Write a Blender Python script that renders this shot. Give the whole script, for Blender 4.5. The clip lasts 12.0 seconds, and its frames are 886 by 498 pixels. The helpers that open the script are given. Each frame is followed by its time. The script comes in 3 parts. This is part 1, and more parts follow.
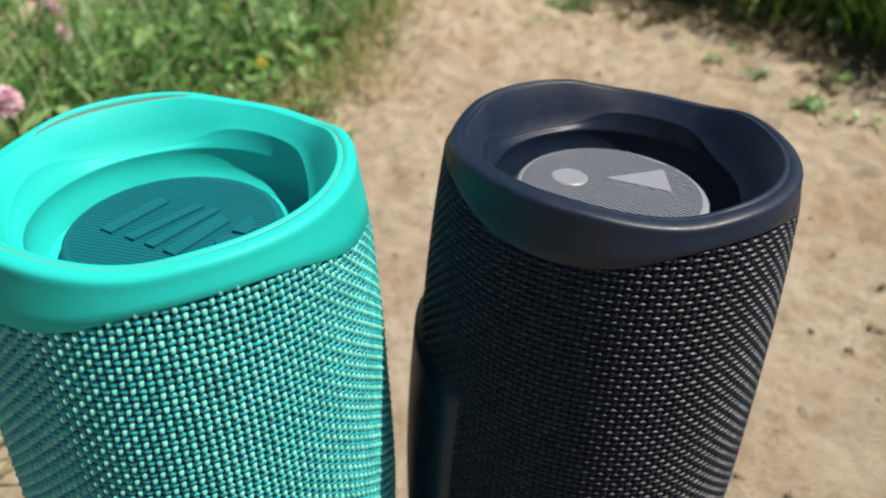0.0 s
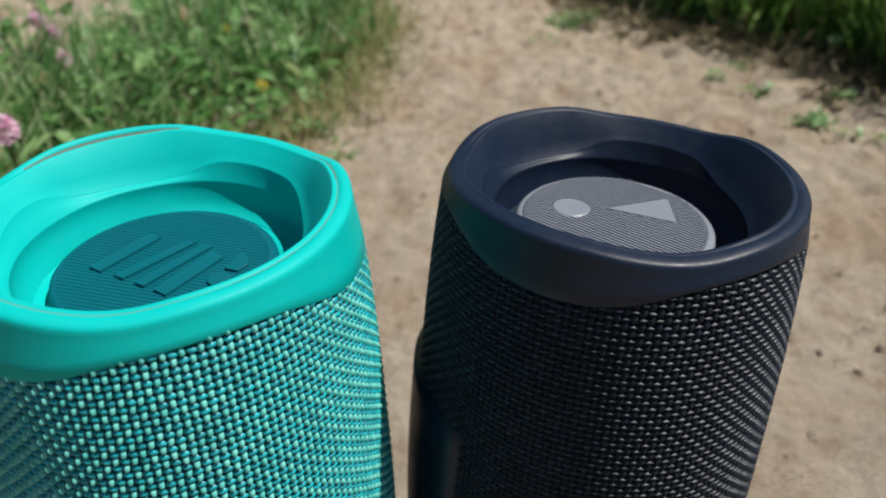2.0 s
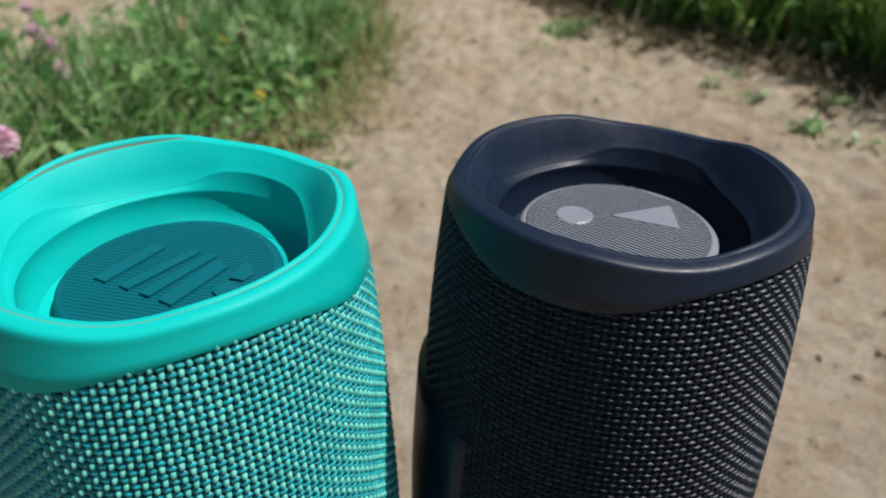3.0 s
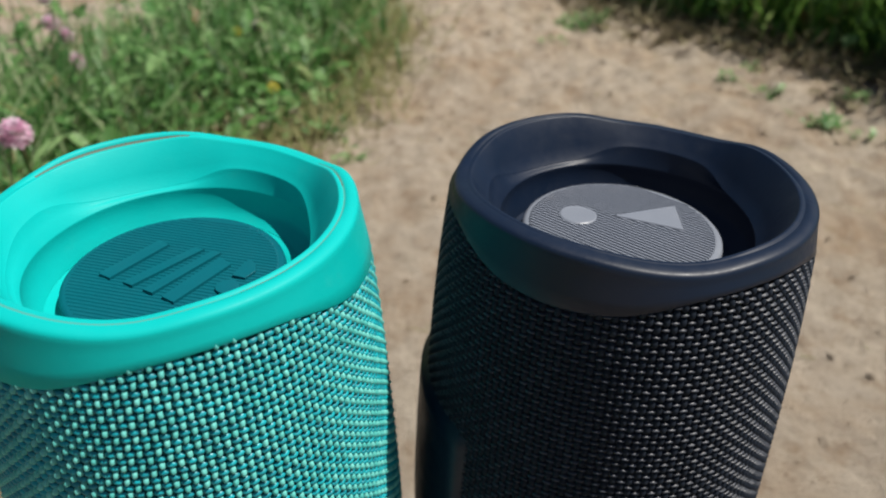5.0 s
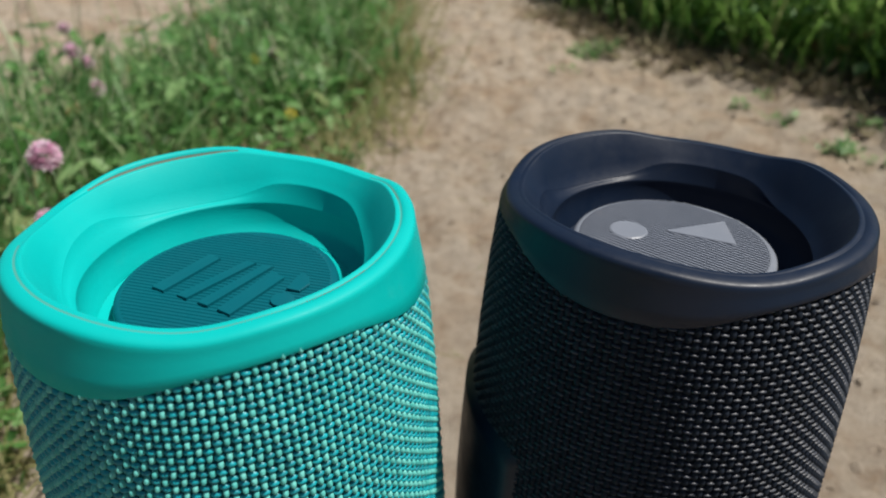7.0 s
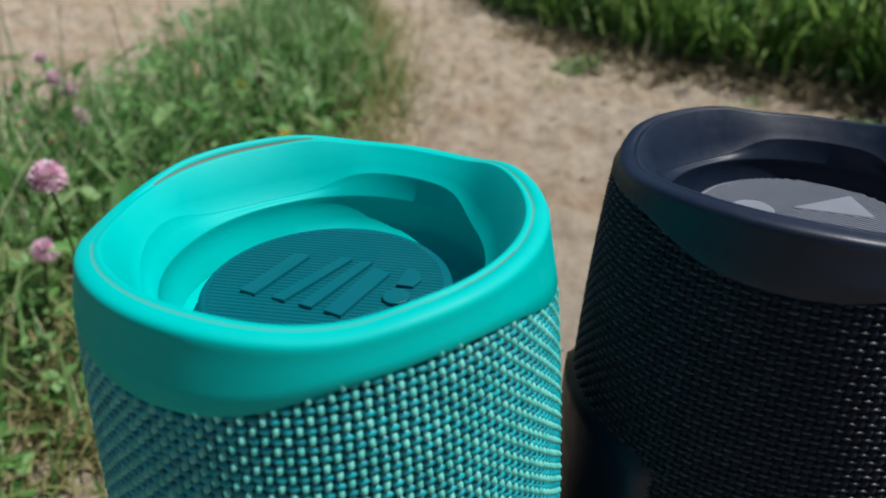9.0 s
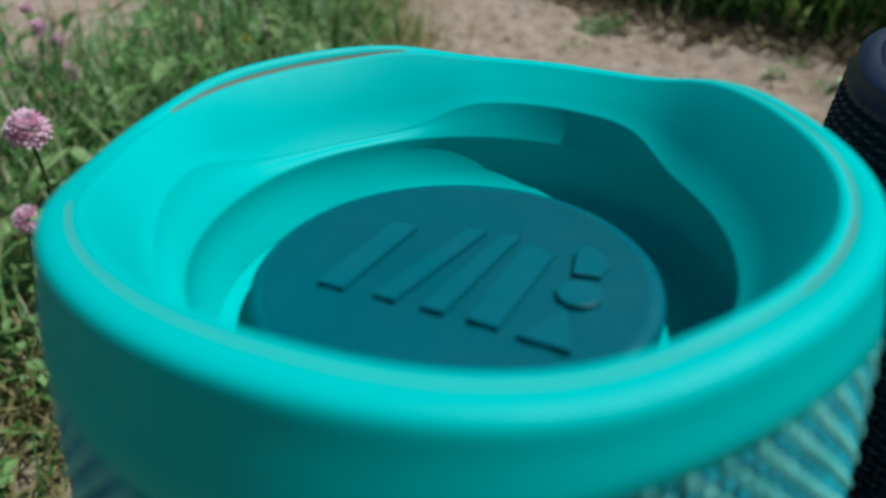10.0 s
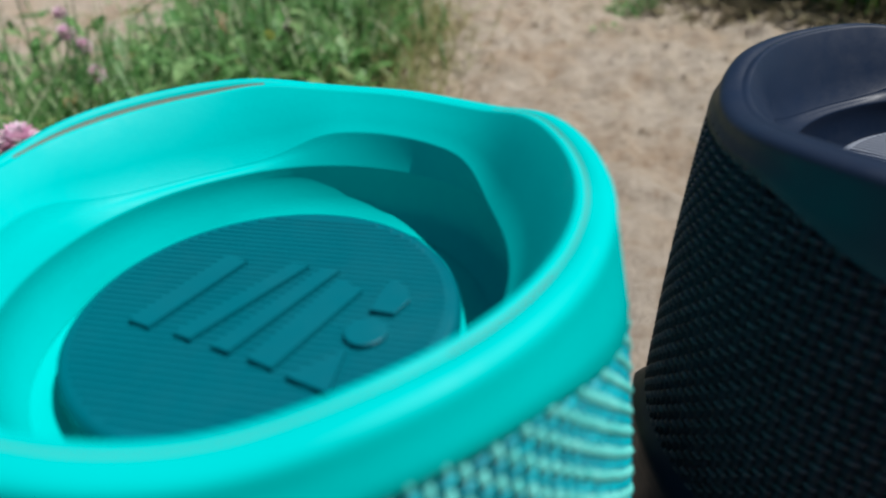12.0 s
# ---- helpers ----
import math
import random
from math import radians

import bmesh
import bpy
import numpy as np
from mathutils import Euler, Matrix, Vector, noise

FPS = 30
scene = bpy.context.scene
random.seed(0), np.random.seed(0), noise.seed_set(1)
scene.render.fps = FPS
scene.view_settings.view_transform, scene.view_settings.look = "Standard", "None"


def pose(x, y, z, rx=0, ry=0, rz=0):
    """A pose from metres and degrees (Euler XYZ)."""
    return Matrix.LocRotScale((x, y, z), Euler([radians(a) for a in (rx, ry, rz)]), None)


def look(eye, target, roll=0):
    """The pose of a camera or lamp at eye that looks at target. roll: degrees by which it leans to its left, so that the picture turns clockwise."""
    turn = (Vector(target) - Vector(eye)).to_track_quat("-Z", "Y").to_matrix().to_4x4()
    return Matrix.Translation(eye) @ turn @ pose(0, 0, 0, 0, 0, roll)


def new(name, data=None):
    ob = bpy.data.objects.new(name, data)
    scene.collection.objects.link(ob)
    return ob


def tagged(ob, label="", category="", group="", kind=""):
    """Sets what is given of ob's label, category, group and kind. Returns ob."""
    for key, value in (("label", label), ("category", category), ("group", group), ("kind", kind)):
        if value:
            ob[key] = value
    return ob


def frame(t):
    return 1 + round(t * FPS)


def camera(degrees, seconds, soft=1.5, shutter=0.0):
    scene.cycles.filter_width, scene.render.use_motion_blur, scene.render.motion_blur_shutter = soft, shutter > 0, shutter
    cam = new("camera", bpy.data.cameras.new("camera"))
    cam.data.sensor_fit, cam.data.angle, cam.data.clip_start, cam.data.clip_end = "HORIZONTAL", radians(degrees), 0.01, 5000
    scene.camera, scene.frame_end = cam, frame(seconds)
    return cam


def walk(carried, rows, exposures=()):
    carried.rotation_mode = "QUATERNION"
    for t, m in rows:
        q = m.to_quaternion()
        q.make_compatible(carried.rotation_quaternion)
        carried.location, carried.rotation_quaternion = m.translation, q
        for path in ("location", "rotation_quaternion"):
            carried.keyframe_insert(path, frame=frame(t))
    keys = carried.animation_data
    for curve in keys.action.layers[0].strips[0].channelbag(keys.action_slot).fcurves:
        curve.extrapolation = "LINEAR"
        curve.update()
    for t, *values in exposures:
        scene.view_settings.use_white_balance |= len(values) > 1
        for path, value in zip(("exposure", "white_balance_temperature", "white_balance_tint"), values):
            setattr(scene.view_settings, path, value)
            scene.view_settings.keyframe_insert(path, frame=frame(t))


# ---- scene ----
import functools

cam = camera(61.5, 12.0, soft=1.8)
PATH = [
    (0, (-0.0003, -0.0062, 0.3011), (0.0039, 0.8201, -0.2621), 1.72),
    (0.5, (-0.0023, -0.0042, 0.3039), (-0.0014, 0.8289, -0.2493), 1.74),
    (1, (-0.0037, -0.0010, 0.3019), (-0.0129, 0.8345, -0.2476), 1.05),
    (1.5, (-0.0011, 0.0004, 0.3008), (0.0004, 0.8387, -0.2445), 1.27),
    (2, (0.0007, 0.0006, 0.3022), (0.0002, 0.8387, -0.2433), 1.06),
    (2.5, (0.0000, 0.0000, 0.3031), (0.0000, 0.8398, -0.2397), 0.89),
    (3, (-0.0013, 0.0004, 0.3022), (0.0029, 0.8446, -0.2338), 0.81),
    (5, (0.0018, 0.0012, 0.3041), (-0.0134, 0.8388, -0.2419), 0.64),
    (5.5, (0.0031, 0.0013, 0.3049), (-0.0155, 0.8381, -0.2423), 0.17),
    (6, (0.0006, 0.0015, 0.3061), (-0.0113, 0.8413, -0.2366), 0.53),
    (6.5, (-0.0050, 0.0006, 0.3055), (-0.0138, 0.8522, -0.2187), 0.64),
    (7, (-0.0103, 0.0000, 0.2999), (-0.0311, 0.8587, -0.2121), 0.50),
    (7.2, (-0.0118, 0.0020, 0.2973), (-0.0401, 0.8572, -0.2202), 0.80),
    (8.8, (-0.0338, 0.0128, 0.2918), (-0.0114, 0.8757, -0.2131), -0.48),
    (9, (-0.0436, 0.0141, 0.2813), (-0.0224, 0.8921, -0.1970), -0.68),
    (9.5, (-0.0644, 0.0426, 0.2717), (-0.0078, 0.9119, -0.2195), 0.29),
    (10, (-0.0681, 0.0657, 0.2530), (-0.0429, 0.9249, -0.2580), -0.28),
    (10.5, (-0.0568, 0.0716, 0.2581), (-0.0911, 0.9355, -0.2443), -5.72),
    (11, (-0.0484, 0.0739, 0.2465), (-0.0770, 0.9314, -0.2672), -5.70),
    (11.5, (-0.0462, 0.0703, 0.2515), (-0.0774, 0.9236, -0.2690), -3.12),
    (12, (-0.0356, 0.0664, 0.2596), (-0.0857, 0.9142, -0.2684), -3.71),
]
EXPOSURES = [(0, 0.58, 7100, 10), (0.5, 0.32, 6600, 10), (1.5, 0.18, 6450, 10), (6, 0.20, 6500, 10), (7.2, 0.08, 6450, 10),
             (9, 0.08, 6250, 10), (10, -0.12, 5950, 10), (11.5, -0.14, 5850, 10), (12, 0.22, 6050, 10)]
walk(cam, [(t, look(eye, target, roll)) for t, eye, target, roll in PATH], EXPOSURES)
cam.data.dof.use_dof, cam.data.dof.focus_distance, cam.data.dof.aperture_fstop = True, 0.160, 16.5

# ---- light: one sun, one sky ----
SUN_AZ, SUN_EL = -3.0, 63.5     # degrees: azimuth from +x towards +y, height over the horizon
world = bpy.data.worlds.new("sky")
scene.world = world
world.use_nodes = True
wn = world.node_tree
sky = wn.nodes.new("ShaderNodeTexSky")
sky.sky_type, sky.sun_disc = "NISHITA", False
sky.sun_elevation, sky.sun_rotation = radians(SUN_EL), radians(90 - SUN_AZ)
wn.links.new(sky.outputs[0], wn.nodes["Background"].inputs[0])
wn.nodes["Background"].inputs[1].default_value = 0.046
sun_dir = Vector((math.cos(radians(SUN_AZ)) * math.cos(radians(SUN_EL)),
                  math.sin(radians(SUN_AZ)) * math.cos(radians(SUN_EL)), math.sin(radians(SUN_EL))))
sun = new("sun", bpy.data.lights.new("sun", "SUN"))
sun.data.energy, sun.data.angle, sun.data.color = 5.0, radians(0.55), (1.0, 0.95, 0.87)
sun.matrix_world = look(sun_dir * 5, (0, 0, 0))


# ---- materials ----
def material(name, rough=0.5, metal=0.0, spec=0.5):
    m = bpy.data.materials.new(name)
    m.use_nodes = True
    b = m.node_tree.nodes["Principled BSDF"]
    b.inputs["Roughness"].default_value = rough
    b.inputs["Metallic"].default_value = metal
    b.inputs["Specular IOR Level"].default_value = spec
    return m, m.node_tree, b


def node(nt, kind, **inputs):
    n = nt.nodes.new(kind)
    for k, v in inputs.items():
        n.inputs[k.replace("_", " ")].default_value = v
    return n


def noise_tex(nt, scale, detail=4.0, rough=0.55, coord="Object"):
    tc = nt.nodes.new("ShaderNodeTexCoord")
    n = node(nt, "ShaderNodeTexNoise", Scale=scale, Detail=detail, Roughness=rough)
    nt.links.new(tc.outputs[coord], n.inputs["Vector"])
    return n.outputs["Fac"]


def ramp(nt, fac, stops):
    r = nt.nodes.new("ShaderNodeValToRGB")
    els = r.color_ramp.elements
    while len(els) < len(stops):
        els.new(0.5)
    for e, (p, c) in zip(els, stops):
        e.position, e.color = p, (*c, 1)
    nt.links.new(fac, r.inputs[0])
    return r.outputs[0]


def mix(nt, fac, a, b, blend="MIX"):
    m = nt.nodes.new("ShaderNodeMix")
    m.data_type, m.blend_type = "RGBA", blend
    for sock, v in ((m.inputs[0], fac), (m.inputs[6], a), (m.inputs[7], b)):
        if hasattr(v, "is_linked"):
            nt.links.new(v, sock)
        elif isinstance(v, tuple):
            sock.default_value = (*v, 1)
        else:
            sock.default_value = v
    return m.outputs[2]


def bump(nt, b, height, strength, distance):
    n = node(nt, "ShaderNodeBump", Strength=strength, Distance=distance)
    nt.links.new(height, n.inputs["Height"])
    nt.links.new(n.outputs[0], b.inputs["Normal"])


def rubber(name, base, worn, dust, rough, wear=0.35, spec=0.35):
    """Moulded rubber: a fine skin, broad tone shifts, and a little rubbed-in dust."""
    m, nt, b = material(name, rough, spec=spec)
    broad = noise_tex(nt, 45, 3)
    fine = noise_tex(nt, 900, 3)
    spots = noise_tex(nt, 160, 6, 0.7)
    c = mix(nt, broad, base, worn)
    mask = ramp(nt, spots, [(0.60, (0, 0, 0)), (0.74, (wear, wear, wear))])
    c = mix(nt, mask, c, dust)
    nt.links.new(c, b.inputs["Base Color"])
    r = ramp(nt, spots, [(0.3, (rough - 0.06,) * 3), (0.75, (rough + 0.15,) * 3)])
    nt.links.new(r, b.inputs["Roughness"])
    bump(nt, b, fine, 0.12, 0.0002)
    return m


def yarn(name, lo, hi, rough, spec, dust=(0.03, 0.03, 0.03)):
    m, nt, b = material(name, rough, spec=spec)
    geo = nt.nodes.new("ShaderNodeNewGeometry")
    c = mix(nt, geo.outputs["Random Per Island"], lo, hi)
    soil = noise_tex(nt, 60, 4)
    c = mix(nt, ramp(nt, soil, [(0.55, (0, 0, 0)), (0.8, (0.12, 0.12, 0.12))]), c, dust)
    nt.links.new(c, b.inputs["Base Color"])
    fib = noise_tex(nt, 2600, 2)
    bump(nt, b, fib, 0.5, 0.0002)
    return m


M_TEAL = rubber("teal_rubber", (0.001, 0.41, 0.388), (0.002, 0.48, 0.456), (0.04, 0.40, 0.37), 0.50, 0.12, 0.16)
M_TEAL_DISC = rubber("dark_teal_rubber", (0.001, 0.090, 0.120), (0.002, 0.115, 0.148), (0.02, 0.16, 0.18), 0.42, 0.08, 0.2)
M_BLACK = rubber("black_rubber", (0.0025, 0.009, 0.024), (0.005, 0.013, 0.034), (0.028, 0.036, 0.046), 0.43, 0.10, 0.36)
M_GREY_DISC = rubber("grey_rubber", (0.165, 0.185, 0.225), (0.20, 0.222, 0.265), (0.29, 0.29, 0.30), 0.42, 0.3, 0.55)
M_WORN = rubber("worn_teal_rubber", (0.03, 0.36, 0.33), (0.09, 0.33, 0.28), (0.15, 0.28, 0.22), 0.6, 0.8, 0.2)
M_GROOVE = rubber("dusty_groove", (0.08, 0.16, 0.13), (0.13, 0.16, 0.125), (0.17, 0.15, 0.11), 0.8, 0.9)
M_BACK_TEAL = rubber("teal_backing", (0.001, 0.08, 0.09), (0.001, 0.10, 0.11), (0.01, 0.09, 0.09), 0.8, 0.1)
M_BACK_BLACK = rubber("black_backing", (0.012, 0.016, 0.024), (0.016, 0.020, 0.028), (0.02, 0.02, 0.02), 0.8, 0.1)
M_MINT = yarn("mint_yarn", (0.07, 0.43, 0.395), (0.15, 0.56, 0.51), 0.5, 0.35)
M_CYAN = yarn("cyan_yarn", (0.001, 0.22, 0.27), (0.002, 0.37, 0.43), 0.42, 0.55)
M_INK = yarn("black_yarn", (0.010, 0.015, 0.024), (0.016, 0.022, 0.034), 0.70, 0.12)
M_SHEEN = yarn("glossy_black_yarn", (0.013, 0.017, 0.026), (0.042, 0.047, 0.062), 0.46, 0.48)


def soil_material():
    m, nt, b = material("sandy_soil", 0.95, spec=0.15)
    big = noise_tex(nt, 3.2, 5)
    mid = noise_tex(nt, 62, 8, 0.74)
    grit = noise_tex(nt, 240, 7, 0.75)
    c = ramp(nt, mid, [(0.30, (0.33, 0.26, 0.195)), (0.5, (0.51, 0.43, 0.335)), (0.68, (0.63, 0.545, 0.435))])
    c = mix(nt, ramp(nt, big, [(0.35, (0, 0, 0)), (0.7, (0.55, 0.55, 0.55))]), c, (0.545, 0.465, 0.38))
    patch = noise_tex(nt, 9, 5, 0.65)
    c = mix(nt, ramp(nt, patch, [(0.46, (0, 0, 0)), (0.66, (0.8, 0.8, 0.8))]), c, (0.42, 0.305, 0.205))
    crust = noise_tex(nt, 34, 6, 0.7)
    c = mix(nt, ramp(nt, crust, [(0.52, (0, 0, 0)), (0.68, (0.75, 0.75, 0.75))]), c, (0.36, 0.255, 0.165))
    c = mix(nt, ramp(nt, crust, [(0.30, (0.6, 0.6, 0.6)), (0.44, (0, 0, 0))]), c, (0.66, 0.565, 0.445))
    c = mix(nt, ramp(nt, grit, [(0.30, (0.55, 0.55, 0.55)), (0.46, (0, 0, 0))]), c, (0.20, 0.145, 0.105))
    c = mix(nt, ramp(nt, grit, [(0.62, (0, 0, 0)), (0.75, (0.5, 0.5, 0.5))]), c, (0.64, 0.54, 0.43))
    nt.links.new(c, b.inputs["Base Color"])
    h = nt.nodes.new("ShaderNodeMath")
    h.operation = "ADD"
    nt.links.new(mid, h.inputs[0])
    nt.links.new(grit, h.inputs[1])
    bump(nt, b, h.outputs[0], 0.9, 0.008)
    return m


def leaf_material(name, stops, rough=0.5):
    m, nt, b = material(name, rough, spec=0.5)
    geo = nt.nodes.new("ShaderNodeNewGeometry")
    c = ramp(nt, geo.outputs["Random Per Island"], stops)
    vein = noise_tex(nt, 120, 3)
    c = mix(nt, ramp(nt, vein, [(0.4, (0, 0, 0)), (0.75, (0.35, 0.35, 0.35))]), c, (0.16, 0.20, 0.05))
    nt.links.new(c, b.inputs["Base Color"])
    tr = nt.nodes.new("ShaderNodeBsdfTranslucent")
    nt.links.new(c, tr.inputs["Color"])
    ms = nt.nodes.new("ShaderNodeMixShader")
    ms.inputs[0].default_value = 0.45
    nt.links.new(b.outputs[0], ms.inputs[1])
    nt.links.new(tr.outputs[0], ms.inputs[2])
    nt.links.new(ms.outputs[0], nt.nodes["Material Output"].inputs["Surface"])
    return m


M_SOIL = soil_material()
M_GRASS = leaf_material("grass_blade", [(0.0, (0.035, 0.12, 0.03)), (0.45, (0.10, 0.26, 0.07)), (0.75, (0.24, 0.42, 0.15)), (0.9, (0.44, 0.52, 0.30)), (1.0, (0.55, 0.53, 0.36))])
M_DRY = leaf_material("dry_grass", [(0.0, (0.22, 0.21, 0.08)), (0.5, (0.38, 0.34, 0.17)), (1.0, (0.17, 0.22, 0.06))], 0.7)
M_LEAF = leaf_material("clover_leaf", [(0.0, (0.035, 0.13, 0.03)), (0.5, (0.11, 0.29, 0.07)), (1.0, (0.32, 0.52, 0.22))], 0.4)
M_BROAD = leaf_material("broad_leaf", [(0.0, (0.04, 0.14, 0.035)), (0.6, (0.14, 0.34, 0.09)), (0.9, (0.36, 0.54, 0.24)), (0.97, (0.30, 0.24, 0.10)), (1.0, (0.30, 0.14, 0.07))], 0.5)
M_DARKGRASS = leaf_material("bank_grass", [(0.0, (0.06, 0.17, 0.03)), (0.6, (0.23, 0.43, 0.09)), (0.9, (0.42, 0.60, 0.20)), (1.0, (0.45, 0.45, 0.23))])
M_PINK = leaf_material("pink_petal", [(0.0, (0.70, 0.36, 0.54)), (0.5, (0.86, 0.60, 0.75)), (1.0, (0.95, 0.84, 0.90))], 0.6)
M_YELLOW = leaf_material("yellow_petal", [(0.0, (0.60, 0.50, 0.04)), (1.0, (0.75, 0.65, 0.10))], 0.6)
M_LITTER = leaf_material("dead_leaf", [(0.0, (0.14, 0.105, 0.065)), (0.6, (0.27, 0.21, 0.13)), (1.0, (0.42, 0.37, 0.23))], 0.75)
M_STEM = leaf_material("stem", [(0.0, (0.06, 0.13, 0.03)), (1.0, (0.12, 0.16, 0.05))], 0.55)


# ---- building helpers ----
def mesh_from(name, verts, faces, mat, smooth=True):
    me = bpy.data.meshes.new(name)
    me.from_pydata(verts, [], faces)
    me.materials.append(mat)
    if smooth:
        me.polygons.foreach_set("use_smooth", [True] * len(me.polygons))
    me.update()
    return me


def fast_mesh(name, co, quads_of, mat):
    me = bpy.data.meshes.new(name)
    me.vertices.add(len(co))
    me.vertices.foreach_set("co", np.asarray(co, float).ravel())
    me.loops.add(quads_of.size)
    me.loops.foreach_set("vertex_index", quads_of.ravel())
    me.polygons.add(len(quads_of))
    me.polygons.foreach_set("loop_start", np.arange(len(quads_of)) * 4)
    me.polygons.foreach_set("use_smooth", np.ones(len(quads_of), bool))
    me.materials.append(mat)
    me.update(calc_edges=True)
    return me


def put(name, me, parent=None, label=""):
    ob = new(name, me)
    if parent:
        ob.parent = parent
    if label:
        ob["label"] = label
    return ob


def part(name, bm, mat, parent, label="", smooth=True):
    me = bpy.data.meshes.new(name)
    bm.to_mesh(me)
    bm.free()
    me.materials.append(mat)
    if smooth:
        me.polygons.foreach_set("use_smooth", [True] * len(me.polygons))
    return put(name, me, parent, label)


def quads(nu, nv, base=0, wrap=True):
    """Index quads of a grid of nu columns (closed) and nv rows, vertex = u * nv + v."""
    out = []
    for u in range(nu if wrap else nu - 1):
        w = (u + 1) % nu
        for v in range(nv - 1):
            out.append((base + u * nv + v, base + w * nv + v, base + w * nv + v + 1, base + u * nv + v + 1))
    return out


def around(table, deg):
    """A closed smooth curve through (degrees, value) pairs."""
    d = np.array([a for a, _ in table], float)
    v = np.array([b for _, b in table], float)
    d = np.concatenate([d - 360, d, d + 360])
    v = np.concatenate([v, v, v])
    fine = np.arange(-360, 361, 1.0)
    f = np.interp(fine, d, v)
    k = np.exp(-0.5 * (np.arange(-12, 13) / 4.0) ** 2)
    f = np.convolve(np.pad(f, 12, mode="edge"), k / k.sum(), mode="valid")
    return np.interp(np.asarray(deg, float), fine, f)


# ---- the loudspeakers ----
HEIGHT = 0.2185          # crest of the upper end ring
CREST = [(-180, -0.8), (-170, 0.2), (-160, 1.2), (-150, 1.9), (-135, 2.4), (-120, 2.5), (-110, 2.3), (-104, 1.9), (-96, 1.4), (-88, 1.0), (-80, 0.9), (-74, 1.2), (-68, 1.8),
         (-60, 2.2), (-45, 2.3), (-10, 2.3), (4, 2.3), (14, 2.5), (24, 2.5), (31, 1.8), (37, 0.5), (43, -0.4), (55, -0.9), (66, -0.8), (77, -0.8), (86, -0.4), (91, 0.2), (96, 1.0),
         (102, 1.5), (114, 1.6), (133, 1.6), (143, 1.4), (150, 0.8), (157, 0.0), (165, -0.5), (173, -0.9)]
BORDER = [(-180, 213), (-166, 213.5), (-156, 212.2), (-147, 210), (-138, 208), (-120, 207.2), (-104, 208), (-95, 209.6), (-86, 212.1),
          (-76, 213.8), (-62, 214.8), (-48, 214.6), (-38, 213.4), (-28, 210.5), (-18, 208.0), (0, 206.5), (25, 207), (40, 208), (60, 207.5),
          (85, 208), (100, 212), (125, 215), (150, 214), (168, 213)]


def belly(z):
    """Radius of the cloth-covered body at height z: a slight barrel."""
    return np.interp(np.abs(np.asarray(z) - 0.1085), [0, 0.01, 0.02, 0.03, 0.04, 0.05, 0.06, 0.07, 0.08, 0.09, 0.10, 0.11],
                     [0.0512, 0.0511, 0.0508, 0.0504, 0.0499, 0.0494, 0.0488, 0.0482, 0.0474, 0.0465, 0.0454, 0.0442])


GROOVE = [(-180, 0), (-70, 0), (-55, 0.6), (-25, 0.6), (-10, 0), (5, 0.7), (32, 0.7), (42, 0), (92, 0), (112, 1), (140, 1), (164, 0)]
LIP_R = [(-180, 34.9), (-160, 34.4), (-135, 33.6), (-110, 34.2), (-85, 35.0), (-60, 34.6), (-40, 33.2), (-20, 32.2), (-4, 32.0), (10, 32.0), (22, 32.4), (30, 33.4), (37, 34.3),
         (45, 34.9), (60, 35.0), (75, 35.0), (85, 34.9), (92, 34.5), (100, 33.9), (110, 33.5), (125, 33.4), (140, 33.9), (150, 34.8), (160, 35.1)]
LIP_Z = [(-180, 212.8), (-160, 209.8), (-135, 208.8), (-110, 210.5), (-85, 212.5), (-50, 210.5), (-20, 209.2), (-4, 209.1), (12, 209.3), (24, 209.4), (28, 209.8), (32, 210.9), (37, 212.2),
         (42, 212.8), (54, 212.9), (68, 212.9), (84, 212.5), (90, 211.0), (97, 209.1), (110, 208.3), (130, 208.5), (140, 209.1), (147, 209.9), (155, 212.0), (165, 213.3)]


BASE_R = [(-180, 31.8), (-90, 33.0), (-60, 33.6), (-40, 35.2), (10, 35.4), (30, 35.2), (45, 34.6), (61, 33.5), (90, 33.0), (115, 31.8), (160, 31.5)]


